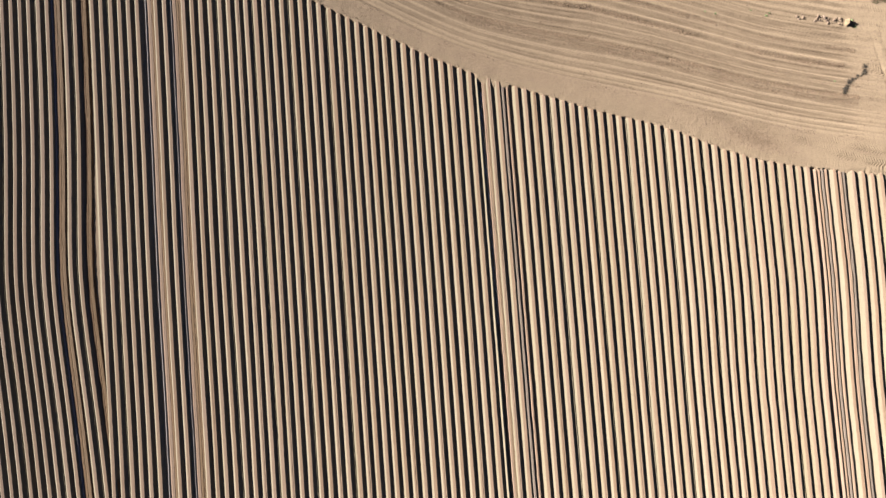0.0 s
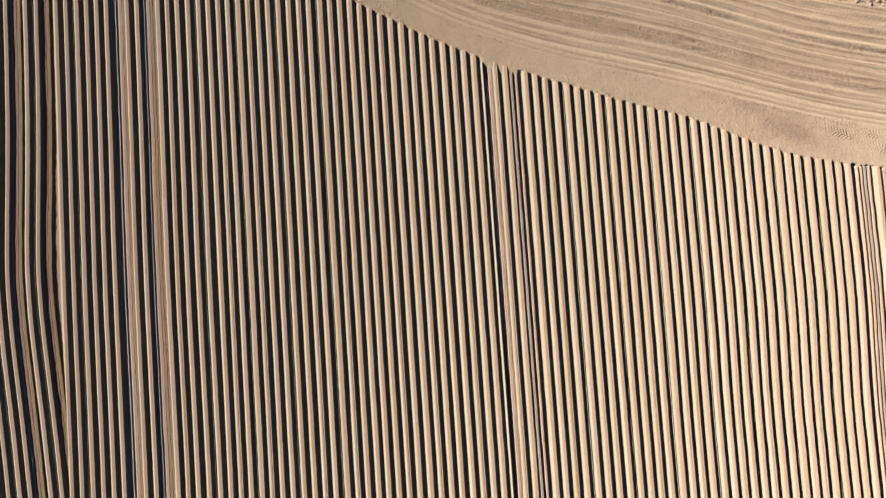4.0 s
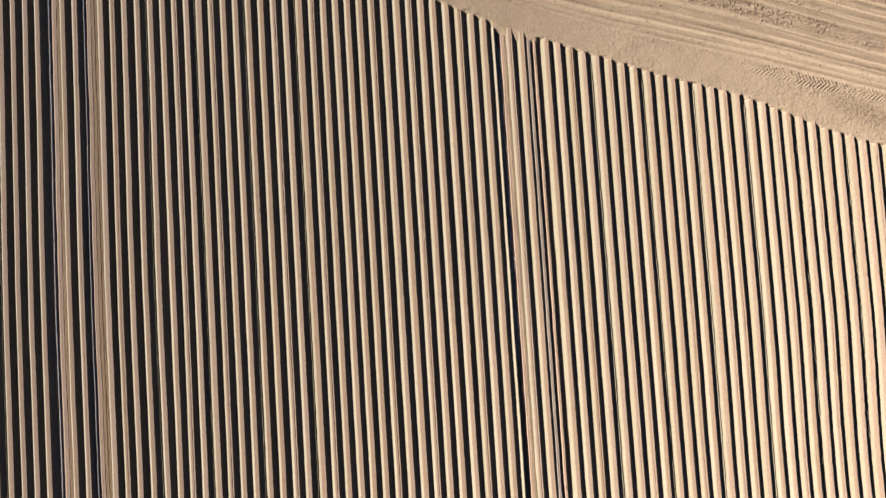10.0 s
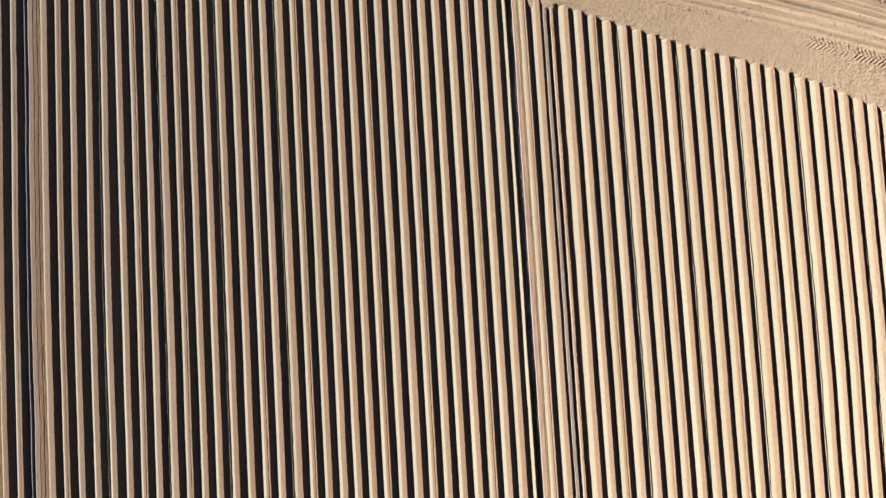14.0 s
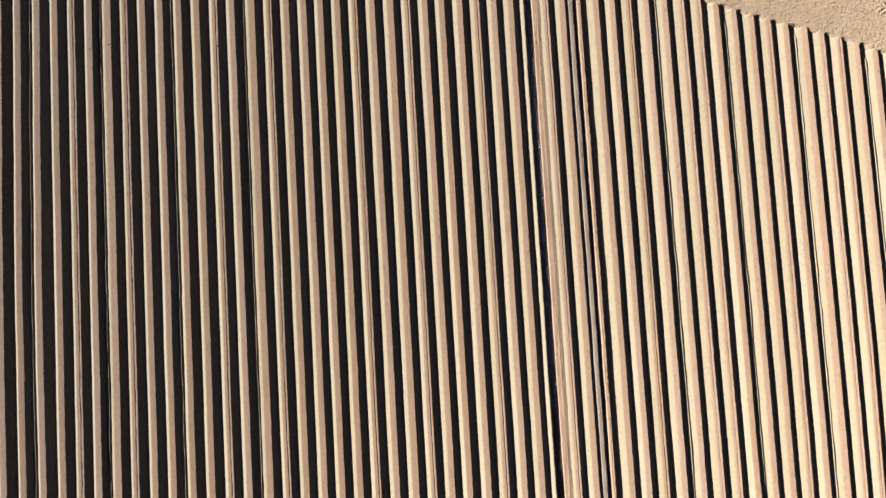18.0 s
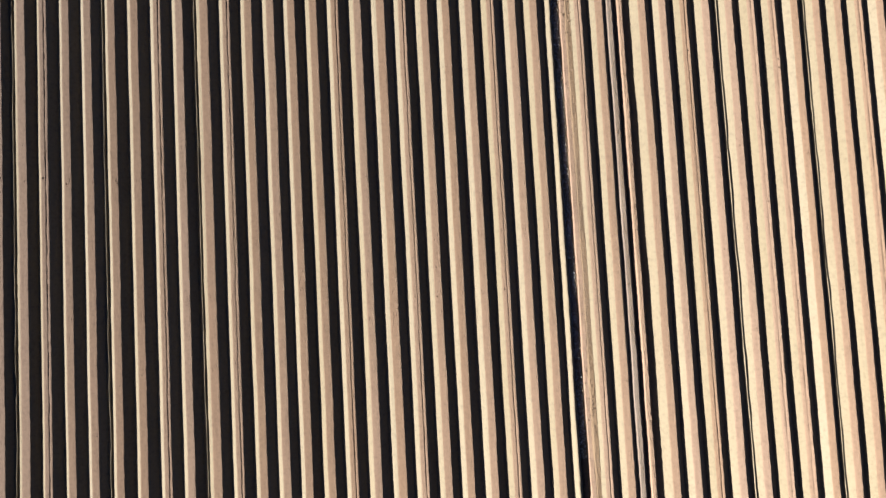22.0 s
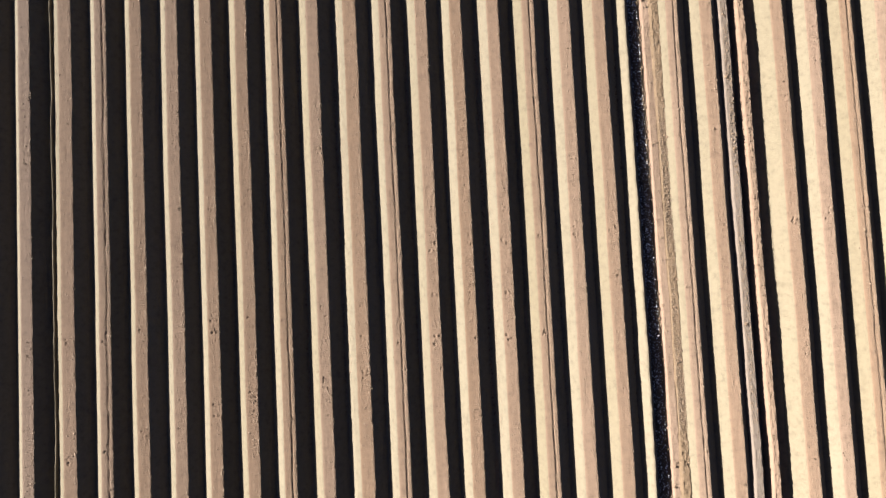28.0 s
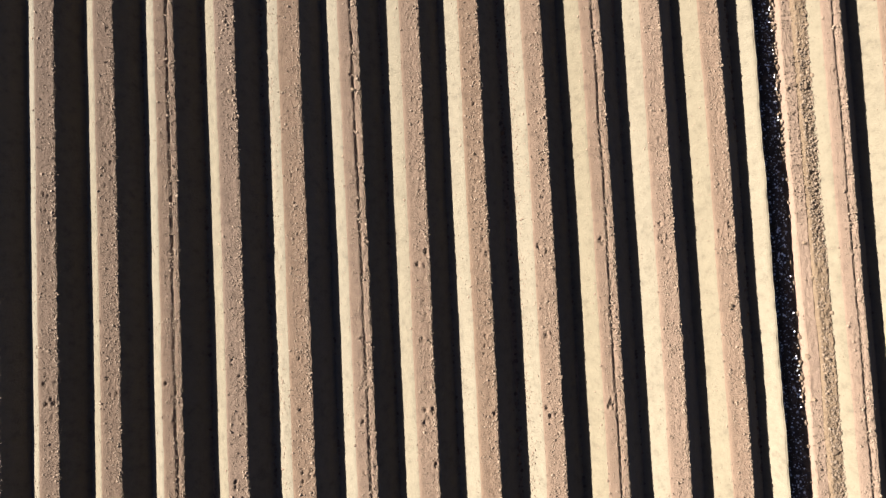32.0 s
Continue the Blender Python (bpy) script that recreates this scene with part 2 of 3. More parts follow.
# wheel lanes: what the tyres left of these ridges, as low banks
# (left top edge, right top edge, top height, left and right slope width, roughness, soil)
LANES = {
    4: ((4.42, 4.445, 0.072, 0.20, 0.13, 0.006, "slope"), (4.64, 4.76, -0.105, 0.07, 0.06, 0.030, "ochre"), (4.85, 4.98, -0.050, 0.07, 0.14, 0.006, "tan"), (5.02, 5.16, -0.025, 0.14, 0.08, 0.016, "ochre")),
    7: ((6.44, 6.58, 0.058, 0.12, 0.12, 0.009, "grey"), (6.82, 6.94, 0.028, 0.10, 0.10, 0.013, "tan")),
    -32: ((-22.47, -22.42, -0.060, 0.06, 0.03, 0.004, "pale"), (-22.20, -21.98, -0.060, 0.14, 0.06, 0.010, "tan"), (-21.93, -21.68, -0.030, 0.08, 0.12, 0.018, "brown")),
    -29: ((-20.34, -20.30, -0.040, 0.06, 0.03, 0.004, "pale"), (-20.12, -19.90, -0.055, 0.12, 0.05, 0.010, "tan"), (-19.86, -19.68, -0.035, 0.05, 0.05, 0.014, "brown"), (-19.64, -19.46, -0.020, 0.06, 0.10, 0.018, "brown")),
    -42: ((-30.24, -30.18, -0.030, 0.08, 0.05, 0.006, "pale"), (-30.00, -29.84, -0.085, 0.14, 0.06, 0.012, "brown"), (-29.76, -29.52, -0.030, 0.08, 0.12, 0.018, "brown")),
    -39: ((-28.08, -28.02, -0.030, 0.08, 0.05, 0.006, "pale"), (-27.84, -27.68, -0.085, 0.14, 0.06, 0.012, "brown"), (-27.60, -27.36, -0.030, 0.08, 0.12, 0.018, "brown")),
    40: ((31.17, 31.25, 0.03, 0.12, 0.1, 0.012, "tan"), (31.44, 31.55, 0, 0.08, 0.08, 0.014, "tan"), (31.7, 31.83, -0.01, 0.07, 0.08, 0.014, "grey"), (31.99, 32.12, 0, 0.07, 0.1, 0.014, "tan")),
    42: ((33.07, 33.27, 0.01, 0.1, 0.08, 0.014, "tan"), (33.33, 33.53, -0.03, 0.06, 0.1, 0.014, "grey")),
}
CREASED = {i for i in range(-67, 61) if i % 8 == 5} | {i for i in range(-67, 0) if i % 8 == 2} | {1, 10, 14, 18, 22, 26, 34}
BROAD = {i for i in range(-67, 0) if i % 8 == 4} | {20, 32, 33}
LEDGED = {i for i in range(-56, 57) if i % 4 == 0} - {-8, -4, 0, 4, 8, 40, 44}
BLOB = (26.42, 7.6)               # middle of the churned patch


# ---- ground: furrow floors, headland, and the land out to the horizon ----
ARC_X = [-80, -32, -8, -1.7, 2.5, 6.0, 9.4, 13.7, 18.0, 21.0, 24.3, 28.5, 33.0, 40, 60]
ARC_Y = [66, 38.5, 23.6, 19.55, 17.2, 15.75, 14.5, 13.2, 11.95, 11.0, 9.95, 8.6, 7.5, 6.1, 3.0]


def arc_line(x):
    """The first worked line of the headland."""
    x = np.asarray(x, float)
    return sum(np.interp(x + d, ARC_X, ARC_Y) for d in (-2.4, -1.2, 0.0, 1.2, 2.4)) / 5


def arc_width(x):
    """How far the worked lines spread."""
    return np.interp(x, [4, 14, 28], [0.9, 1.05, 0.95])


def tread(x, y, pts, half, depth, seed):
    """Print of a lugged tyre along a bent line: slanted bars that meet in the middle."""
    pts = np.array(pts, float)
    best, along, side = np.full(x.shape, 9.0), np.zeros(x.shape), np.zeros(x.shape)
    run = 0.0
    for a, b in zip(pts[:-1], pts[1:]):
        d = b - a
        n = np.hypot(*d)
        d = d / n
        s = (x - a[0]) * d[0] + (y - a[1]) * d[1]
        o = (x - a[0]) * -d[1] + (y - a[1]) * d[0]
        r = np.hypot(s - np.clip(s, 0, n), o)
        near = r < best
        best, along, side = np.where(near, r, best), np.where(near, run + s, along), np.where(near, o, side)
        run += n
    bars = 0.5 + 0.5 * np.cos(2 * np.pi * (along + np.abs(side) * 0.8 + np.where(side > 0, 0.115, 0)) / 0.23)
    worn = 0.5 + 0.5 * smooth(-0.6, 0.3, vnoise(along / 1.3, side * 0, seed))
    ends = smooth(0, 0.8, along) * smooth(0, 0.6, run - along)
    return depth * smooth(half + 0.03, half - 0.05, best) * ends * worn * (bars - 0.6)


def arc_place(x, y):
    """How far beyond the first worked line a place lies."""
    return (y - arc_line(x)) / arc_width(x)


TRACKS = (
    ([(19.61, 10.86), (22.67, 9.85), (25.2, 9.11), (28.11, 8.34)], 0.33, 0.055, 1),
    ([(27.82, 8.1), (29.59, 7.37), (31.87, 6.33), (34.04, 5.39), (36.71, 4.64), (41.07, 4.04)], 0.34, 0.065, 2),
    ([(30.19, 7.75), (31.77, 7.12), (34.15, 6.27), (37.12, 5.51), (41.08, 5.02)], 0.32, 0.05, 3),
    ([(35.93, 17.9), (37.41, 17.27), (40.18, 16.22)], 0.3, 0.05, 4),
    ([(36.12, 16.52), (37.6, 15.7), (40.17, 14.75)], 0.32, 0.055, 5),
    ([(35.69, 13.2), (37.37, 12.08), (40.14, 11.12)], 0.3, 0.05, 6),
    ([(35.08, 11.06), (36.96, 10.12), (40.12, 9.26)], 0.28, 0.045, 7))


def headland(x, y):
    """Height of the turning strip beyond the ridges."""
    s = arc_place(x, y)
    worked = smooth(-0.45, 0.15, s)
    lane = smooth(34.2, 35.6, x + 0.5 * vnoise(y / 2.0, 0 * y, 5))
    bands = 0.030 * np.sin(s * 2 * np.pi / 0.75 + 2.2 * vnoise(x / 9, s / 1.7, 3)) * (0.6 + 0.4 * vnoise(x / 9, s / 2.2, 4))
    bands += 0.008 * np.sin(s * 2 * np.pi / 0.33 + 2.0 * vnoise(x / 7, s, 6)) * smooth(-0.3, 0.6, vnoise(x / 7 + 3, s / 1.3, 7))
    for centre, deep, wide in ((0.05, 0.035, 0.13), (0.85, 0.05, 0.10), (1.75, 0.04, 0.10), (3.35, 0.08, 0.18), (4.4, 0.05, 0.12), (5.3, 0.04, 0.1), (6.6, 0.07, 0.18), (8.2, 0.06, 0.15)):
        breaks = 0.55 + 0.45 * vnoise(x / 2.5, s * 0, centre)
        bands -= deep * np.exp(-((s - centre) / wide) ** 2) * breaks
        bands += deep * 0.8 * np.exp(-((s - centre + wide * 1.9) / wide) ** 2) * breaks
    z = 0.06 + 1.5 * bands * worked * (1 - 0.85 * lane)
    rough = np.exp(-((s - 3.3) / 0.30) ** 2) + 0.8 * np.exp(-((s - 5.9) / 0.3) ** 2) + 0.15 * np.exp(-((s + 0.35) / 0.3) ** 2)
    z += 0.06 * rough * (1 - lane) * np.clip(vnoise(x / 0.17, y / 0.14, 8), 0, 1) * smooth(-0.5, 0.4, vnoise(x / 2.2, y / 1.2, 9))
    tilth = (1 - worked) * (1 - smooth(27, 30, x))
    z += tilth * 0.016 * fbm(x / 0.10, y / 0.10, 11, 1) * (0.65 + 0.35 * vnoise(x / 1.5, y / 1.5, 2))
    z += 0.005 * fbm(x / 0.15, y / 0.15, 12, 2) + 0.02 * fbm(x / 3.5, y / 3.5, 13, 2)
    for pts, half, depth, seed in TRACKS:
        z += tread(x, y, pts, half, 1.2 * depth, seed)
    rut = x - (37.55 + 0.2 * (14.0 - y))
    z += smooth(8.0, 9.4, y) * smooth(15.9, 14.6, y) * (0.06 * np.exp(-(rut / 0.22) ** 2) - 0.05 * np.exp(-((rut - 0.42) / 0.12) ** 2) - 0.05 * np.exp(-((rut + 0.4) / 0.1) ** 2)) * (0.6 + 0.4 * vnoise(y / 0.7, 0 * y, 6))
    return z


gx = lines((-4000, -300, 500), (-300, -80, 40), (-80, -36, 4), (-36, -9.5, 0.5), (-9.5, 19, 0.075), (19, 39.2, 0.05), (39.2, 80, 3), (80, 300, 40), (300, 4001, 500))
gy = lines((-4000, -300, 500), (-300, -60, 40), (-60, -22, 4), (-22, 4.4, 0.5), (4.4, 13.5, 0.05), (13.5, 22.6, 0.075), (22.6, 40, 0.8), (40, 80, 4), (80, 300, 40), (300, 4001, 500))
GX, GY = np.meshgrid(gx, gy)
near_zone = (np.abs(GX) < 90) & (np.abs(GY) < 90)
crest = np.array([row_x(i) for i in range(-58, 58)])
aside = np.abs(gx[:, None] - crest[None]).min(1)[None]
up = smooth(-0.09, 0.03, GY - edge(GX) - 0.09 * smooth(0.13, 0.33, aside) + 0.05 * vnoise(GX / 0.17, GY / 0.17, 21)) * near_zone + (~near_zone)
ramp = 0.9 * smooth(4.15, 4.5, GX) * smooth(7.25, 6.95, GX)
up = np.maximum(up, ramp * smooth(-0.95, -0.05, GY - edge(GX) + 0.15 * vnoise(GX / 0.3, GY / 0.4, 23)) * near_zone)
HZ = np.where(up > 0, headland(GX, GY), 0.0) * near_zone + 0.06 * (~near_zone)
low = FLOOR + 0.012 * fbm(GX / 0.25, GY / 0.25, 22, 2)
GZ = low * (1 - up) + HZ * up
s_arc = arc_place(GX, GY)
# damp tone of the worked lines, plus shade painted into the cloddy bands
damp_shade_mask = np.zeros_like(GX)
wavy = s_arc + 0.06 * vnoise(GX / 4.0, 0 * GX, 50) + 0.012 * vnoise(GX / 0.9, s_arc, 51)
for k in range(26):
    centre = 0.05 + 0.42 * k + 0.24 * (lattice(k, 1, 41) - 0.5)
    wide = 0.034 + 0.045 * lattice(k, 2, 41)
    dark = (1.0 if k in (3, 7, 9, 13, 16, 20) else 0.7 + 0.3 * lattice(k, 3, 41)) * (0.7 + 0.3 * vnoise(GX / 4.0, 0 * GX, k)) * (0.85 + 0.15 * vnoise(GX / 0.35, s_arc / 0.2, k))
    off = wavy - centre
    damp_shade_mask = np.maximum(damp_shade_mask, dark * np.where(off < 0, np.exp(-(off / wide) ** 2), np.exp(-off / (1.7 * wide))))
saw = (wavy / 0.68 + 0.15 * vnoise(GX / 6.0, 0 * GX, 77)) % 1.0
damp_shade_mask = np.maximum(damp_shade_mask, 0.48 * smooth(0.42, 0.50, saw) * smooth(1.0, 0.93, saw) * (0.75 + 0.25 * vnoise(GX / 0.8, s_arc / 0.3, 78)) * smooth(0.6, 1.4, s_arc))
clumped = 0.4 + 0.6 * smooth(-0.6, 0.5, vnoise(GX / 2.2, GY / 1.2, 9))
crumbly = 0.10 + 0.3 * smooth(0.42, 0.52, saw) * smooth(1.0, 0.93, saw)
# clods' own shade put into the colour here, along with damp brown soil
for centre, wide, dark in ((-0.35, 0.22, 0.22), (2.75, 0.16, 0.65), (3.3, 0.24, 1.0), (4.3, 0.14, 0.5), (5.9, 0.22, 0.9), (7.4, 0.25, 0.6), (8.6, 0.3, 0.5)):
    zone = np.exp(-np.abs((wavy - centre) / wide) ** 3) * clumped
    damp_shade_mask = np.maximum(damp_shade_mask, dark * zone * (0.7 + 0.3 * vnoise(GX / 0.2, GY / 0.15, 10)))
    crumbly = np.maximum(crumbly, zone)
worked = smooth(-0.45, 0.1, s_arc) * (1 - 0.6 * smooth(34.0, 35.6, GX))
damp_shade_mask *= worked
# slightly darker tone over the outer headland and the strip by the ridges
damp_shade_mask = np.maximum(damp_shade_mask, 0.14 * smooth(1.5, 5.5, s_arc) * (0.6 + 0.4 * fbm(GX / 1.6, GY / 0.8, 16)))
damp_shade_mask = np.maximum(damp_shade_mask, 0.20 * smooth(0.1, -0.4, s_arc) * (0.7 + 0.3 * vnoise(GX / 0.6, GY / 0.6, 15)))
damp_shade_mask = np.clip(damp_shade_mask * up * near_zone, 0, 1)
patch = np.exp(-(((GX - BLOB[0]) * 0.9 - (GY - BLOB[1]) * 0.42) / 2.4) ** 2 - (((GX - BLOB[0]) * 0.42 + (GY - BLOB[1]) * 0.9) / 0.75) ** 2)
damp_shade_mask = np.maximum(damp_shade_mask, 0.48 * patch * (0.75 + 0.25 * vnoise(GX / 0.15, GY / 0.15, 90)))
crumbly = np.maximum(crumbly, 1.0 * patch)
crumbly = np.maximum(crumbly, 0.5 * smooth(0.15, -0.3, s_arc)) * up
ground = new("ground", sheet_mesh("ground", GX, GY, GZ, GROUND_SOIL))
ground.data.attributes.new("damp_shade", "FLOAT", "POINT").data.foreach_set("value", damp_shade_mask.astype(np.float32).ravel())
ground.data.attributes.new("crumbly", "FLOAT", "POINT").data.foreach_set("value", crumbly.astype(np.float32).ravel())
tagged(ground, "dry sandy tan soil of furrows and tractor-tracked headland", "ground", kind="structure")


# ---- the soil ridges ----
def part(name, me, parent, label=""):
    ob = new(name, me)
    ob.parent = parent
    return tagged(ob, label) if label else ob


# prints that cross the field from ridge to ridge
TRAILS = (((-8.6, -0.25), (1.4, 0.62)), ((-8.6, -2.95), (-3.4, -1.25)), ((-3.3, -1.2), (0.4, -0.95)), ((0.0, 1.56), (9.2, 1.88)), ((-1.6, -0.35), (2.2, -0.3)), ((-16.6, 10.1), (-10.8, 11.05)), ((-14.0, 4.2), (-8.0, 3.7)))


def trail_places(x0):
    """Where trails cross the ridge at x0."""
    return [a[1] + (b[1] - a[1]) * (x0 - a[0]) / (b[0] - a[0]) for a, b in TRAILS if a[0] - 0.3 < x0 < b[0] + 0.3]


def print_dents(i, x0, X, Y):
    """Small hoof dents with a crumbly rim."""
    dz = np.zeros_like(X)
    big = 1.0 if i >= -10 else 1.15
    for a, b in TRAILS:
        if not a[0] - 0.3 < x0 < b[0] + 0.3:
            continue
        y0 = a[1] + (b[1] - a[1]) * (x0 - a[0]) / (b[0] - a[0])
        for j in range(4):
            if lattice(i, j, a[0]) < (0.3 if i >= -10 else 0.6):
                continue
            px = x0 + 0.17 * (lattice(i, j, 5) - 0.38)
            py = y0 + 0.30 * (lattice(i, j, 6) - 0.5)
            size = (0.011 + 0.014 * lattice(i, j, 7)) * big
            r = np.hypot(X - px, (Y - py) / 1.3) / size
            r = r * (1 + 0.45 * vnoise(X / 0.017, Y / 0.017, j))
            dz = dz - 0.020 * big * np.exp(-r ** 4) + 0.009 * big * np.exp(-((r - 1.7) / 0.5) ** 2) * (0.6 + 0.6 * vnoise(X / 0.02, Y / 0.02, 4))
    for j in range(26):
        px = x0 + 0.10 * (lattice(i, j, 11) - 0.3)
        py = -2.0 + 6.6 * lattice(i, j, 12)
        size = 0.006 + 0.014 * lattice(i, j, 13) ** 2
        r = np.hypot(X - px, (Y - py) / (0.8 + 0.8 * lattice(i, j, 14))) / size
        r = r * (1 + 0.3 * vnoise(X / 0.012, Y / 0.012, j))
        dz = dz - 0.013 * np.exp(-r ** 4) + 0.008 * np.exp(-((r - 1.6) / 0.5) ** 2) * (0.5 + 0.6 * vnoise(X / 0.02, Y / 0.02, 4))
    return dz


def ridge_lines(i, x0):
    end = float(edge(x0)) + 0.15 * (lattice(i, 9, 2) - 0.5)
    near, middle = -10 <= i <= 8, -30 <= i <= 36
    if near:
        spans = [(-60, -34, 2.0), (-34, -11, 0.5), (-11, -2.1, 0.10), (-2.1, 5.1, 0.022), (5.1, end, 0.10)]
    elif middle:
        spans = [(-60, -34, 2.0), (-34, -13, 0.5), (-13, end, 0.11)] + [(y - 0.3, y + 0.3, 0.025) for y in trail_places(x0)]
    else:
        spans = [(-60, -34, 2.0), (-34, -20.5, 0.8), (-20.5, end, 0.24)]
    return lines(*spans, (end - 0.42, end + 0.36, 0.03)), end, near, middle


def soil_ridge(i):
    """A flat-topped ridge: its top and its two slopes."""
    x0 = row_x(i)
    ys, end, near, middle = ridge_lines(i, x0)
    half = 0.121 + (0.018 if i in BROAD else 0) + 0.006 * (lattice(i, 4, 4) - 0.5)
    slope = 0.24
    high = TOP - FLOOR + 0.014 * (lattice(i, 3, 1) - 0.5)
    nf, nt = (11, 18) if near else (7, 14 if trail_places(x0) else 9) if middle else (4, 5)
    pieces = (("slope", -half - (slope + 0.03) * np.linspace(1, 0, nf) ** 1.4),
              ("ridge_top", np.linspace(-half, half, nt)),
              ("slope", half + (slope + 0.03) * np.linspace(0, 1, nf) ** 1.4))
    if i in LEDGED:
        foot = np.concatenate([pieces[0][1], -0.362 + np.linspace(-0.06, 0.05, 12 if near else 8)])
        pieces = (("slope", np.unique(np.round(foot, 4))), *pieces[1:])
    thing = new("soil_ridge")
    label = "long flat-topped ridge of smooth dry tan soil"
    if i in CREASED:
        label = "tan soil ridge with a groove along its flat top"
    elif i in BROAD:
        label = "broad flat-topped tan soil ridge with a crumbled foot"
    tagged(thing, label, "soil ridge", "soil ridges across the field")
    lean = (0.06 if i in BROAD else 0.0) + 0.035 * lattice(i, 6, 8)
    shift = 37.0 * lattice(i, 7, 8)
    for number, (name, us) in enumerate(pieces):
        U, Y = np.meshgrid(us, ys)
        P = Y + shift
        X = x0 + U + 0.007 * vnoise(P / 1.7, 0 * Y, i) + 0.003 * vnoise(P / 0.35, 0 * Y, i + 0.5) + row_bend(i, Y)
        X = X + (0.005 * vnoise(P / 0.045, 0 * Y, i + 0.1) + 0.006 * vnoise(P / 0.16, 0 * Y, i + 0.2)) * smooth(half - 0.05, half, U) * smooth(half + 0.12, half, U)
        X = X + 0.003 * vnoise(P / 0.06, 0 * Y, i + 0.15) * smooth(-half + 0.06, -half, U) * smooth(-half - 0.14, -half, U)
        far = np.hypot(U, np.maximum(0, Y - (end - 0.06) + 0.04 * vnoise(X / 0.11, Y / 0.11, 61)))
        side = (half + slope - far) / slope
        k = np.where(U < 0, 0.045, 0.018)
        side = -k * np.log(np.exp(-side / k) + np.exp(-1.0 / k))
        side = np.where(side > 0.3, side, 0.07 * np.log1p(np.exp(np.minimum(side, 0.3) / 0.07)) - 0.001)
        body = np.clip(side, 0, 1)
        Z = FLOOR - 0.006 + high * side + 0.010 * vnoise(P / 3.1, 0 * Y, i + 0.7) * body
        Z = Z + lean * (np.clip(U, -half, half) - half) * body * smooth(half + 0.12, half, far) + 0.5 * lean * half * body
        Z = Z - (0.018 + 0.012 * vnoise(X / 0.13, Y / 0.13, 62)) * smooth(end - 0.50, end + 0.10, Y) * body
        flat = smooth(0.86, 0.97, side)
        inner = smooth(half, half - 0.03, far)
        if i in CREASED:
            line = 0.040 + 0.008 * vnoise(P / 0.5, 0 * Y, i)
            Z = Z - inner * (0.034 * np.exp(-((U - line) / 0.014) ** 2) * (0.75 + 0.25 * vnoise(P / 0.1, 0 * Y, i + 0.6)))
        grain = 0.0022 * fbm(X / 0.05, Y / 0.07, i, 2) + 0.0035 * vnoise(X / 0.018, Y / 0.024, i + 0.9)
        Z = Z + flat * grain * smooth(-half, half * 0.3, U)
        Z = Z + (1 - flat) * body * (0.004 * vnoise(P / 0.25, U / 0.05, i + 0.4) + 0.0025 * vnoise(P / 0.06, U / 0.05, i + 0.45))
        if i >= 27:
            Z = Z + 0.020 * np.clip(vnoise(X / 0.09, Y / 0.14, i + 0.35), 0, 1) * body * smooth(-0.3, 0.5, vnoise(P / 1.5, 0 * Y, i + 0.36))
            X = X + 0.010 * vnoise(P / 0.3, 0 * Y, i + 0.37)
        if i in LEDGED:
            ledge = (0.125 + 0.02 * vnoise(P / 0.6, 0 * Y, i + 0.66)) * np.exp(-((U + 0.362 + 0.012 * vnoise(P / 1.3, 0 * Y, i + 0.65)) / 0.026) ** 4)
            Z = np.maximum(Z, FLOOR - 0.006 + ledge * smooth(end, end - 0.4, Y))
        if i in BROAD:
            Z = Z + 0.02 * np.clip(vnoise(X / 0.035, Y / 0.05, i + 0.25), 0, 1) * smooth(0.75, 0.55, side) * (U < 0)
        if number == 1 and (near or middle and trail_places(x0)):
            Z = Z + print_dents(i, x0, X, Y)
        part(name, sheet_mesh(name, X, Y, Z, TOP_SOIL if number == 1 else RIDGE_SOIL), thing)
    return thing


def crushed_ridge(i):
    """What tyres left of a ridge: low rough banks."""
    ys, end, near, middle = ridge_lines(i, row_x(i))
    if near:
        ys = lines((-60, -34, 2.0), (-34, -11, 0.5), (-11, -5, 0.10), (-5, 9, 0.03), (9, end + 0.36, 0.06))
    thing = new("soil_ridge")
    tagged(thing, "rough tan soil ridge crushed low by tractor wheels", "soil ridge", "soil ridges across the field")
    for left, right, top, lf, rf, coarse, soil in LANES[i]:
        n = (9, 20, 9) if near else (5, 9, 5)
        us = np.unique(np.concatenate([np.linspace(left - lf - 0.03, left, n[0]), np.linspace(left, right, n[1]), np.linspace(right, right + rf + 0.03, n[2])]))
        U, Y = np.meshgrid(us, ys)
        X = U + 0.012 * vnoise(Y / 1.4, 0 * Y, i) + 0.008 * vnoise(Y / 0.15, U / 0.1, i + 0.3) + row_bend(i, Y)
        side = np.clip(np.minimum((U - left + lf) / lf, (right + rf - U) / rf), -0.1, 1)
        Z = FLOOR + (top - FLOOR) * side
        lumps = 0.6 * fbm(X / 0.05, Y / 0.06, i, 2) + 0.9 * np.clip(vnoise(X / 0.028, Y / 0.03, i + 0.5), 0, 1)
        Z = Z + coarse * lumps * smooth(0.1, 0.6, side) + 0.015 * vnoise(Y / 1.1, 0 * Y, i + left) * smooth(0.1, 0.6, side)
        fade = smooth(end + 0.1, end - 0.20, Y)
        Z = (FLOOR - 0.03) * (1 - fade) + Z * fade
        part("crushed_bank", sheet_mesh("crushed_bank", X, Y, Z, {"tan": TOP_SOIL, "slope": RIDGE_SOIL, "brown": BROWN_SOIL, "pale": PALE_CRUST, "grey": GREY_SOIL, "ochre": LANE_SOIL}[soil]), thing)
    return thing


for number in range(-58, 58):
    crushed_ridge(number) if number in LANES else soil_ridge(number)


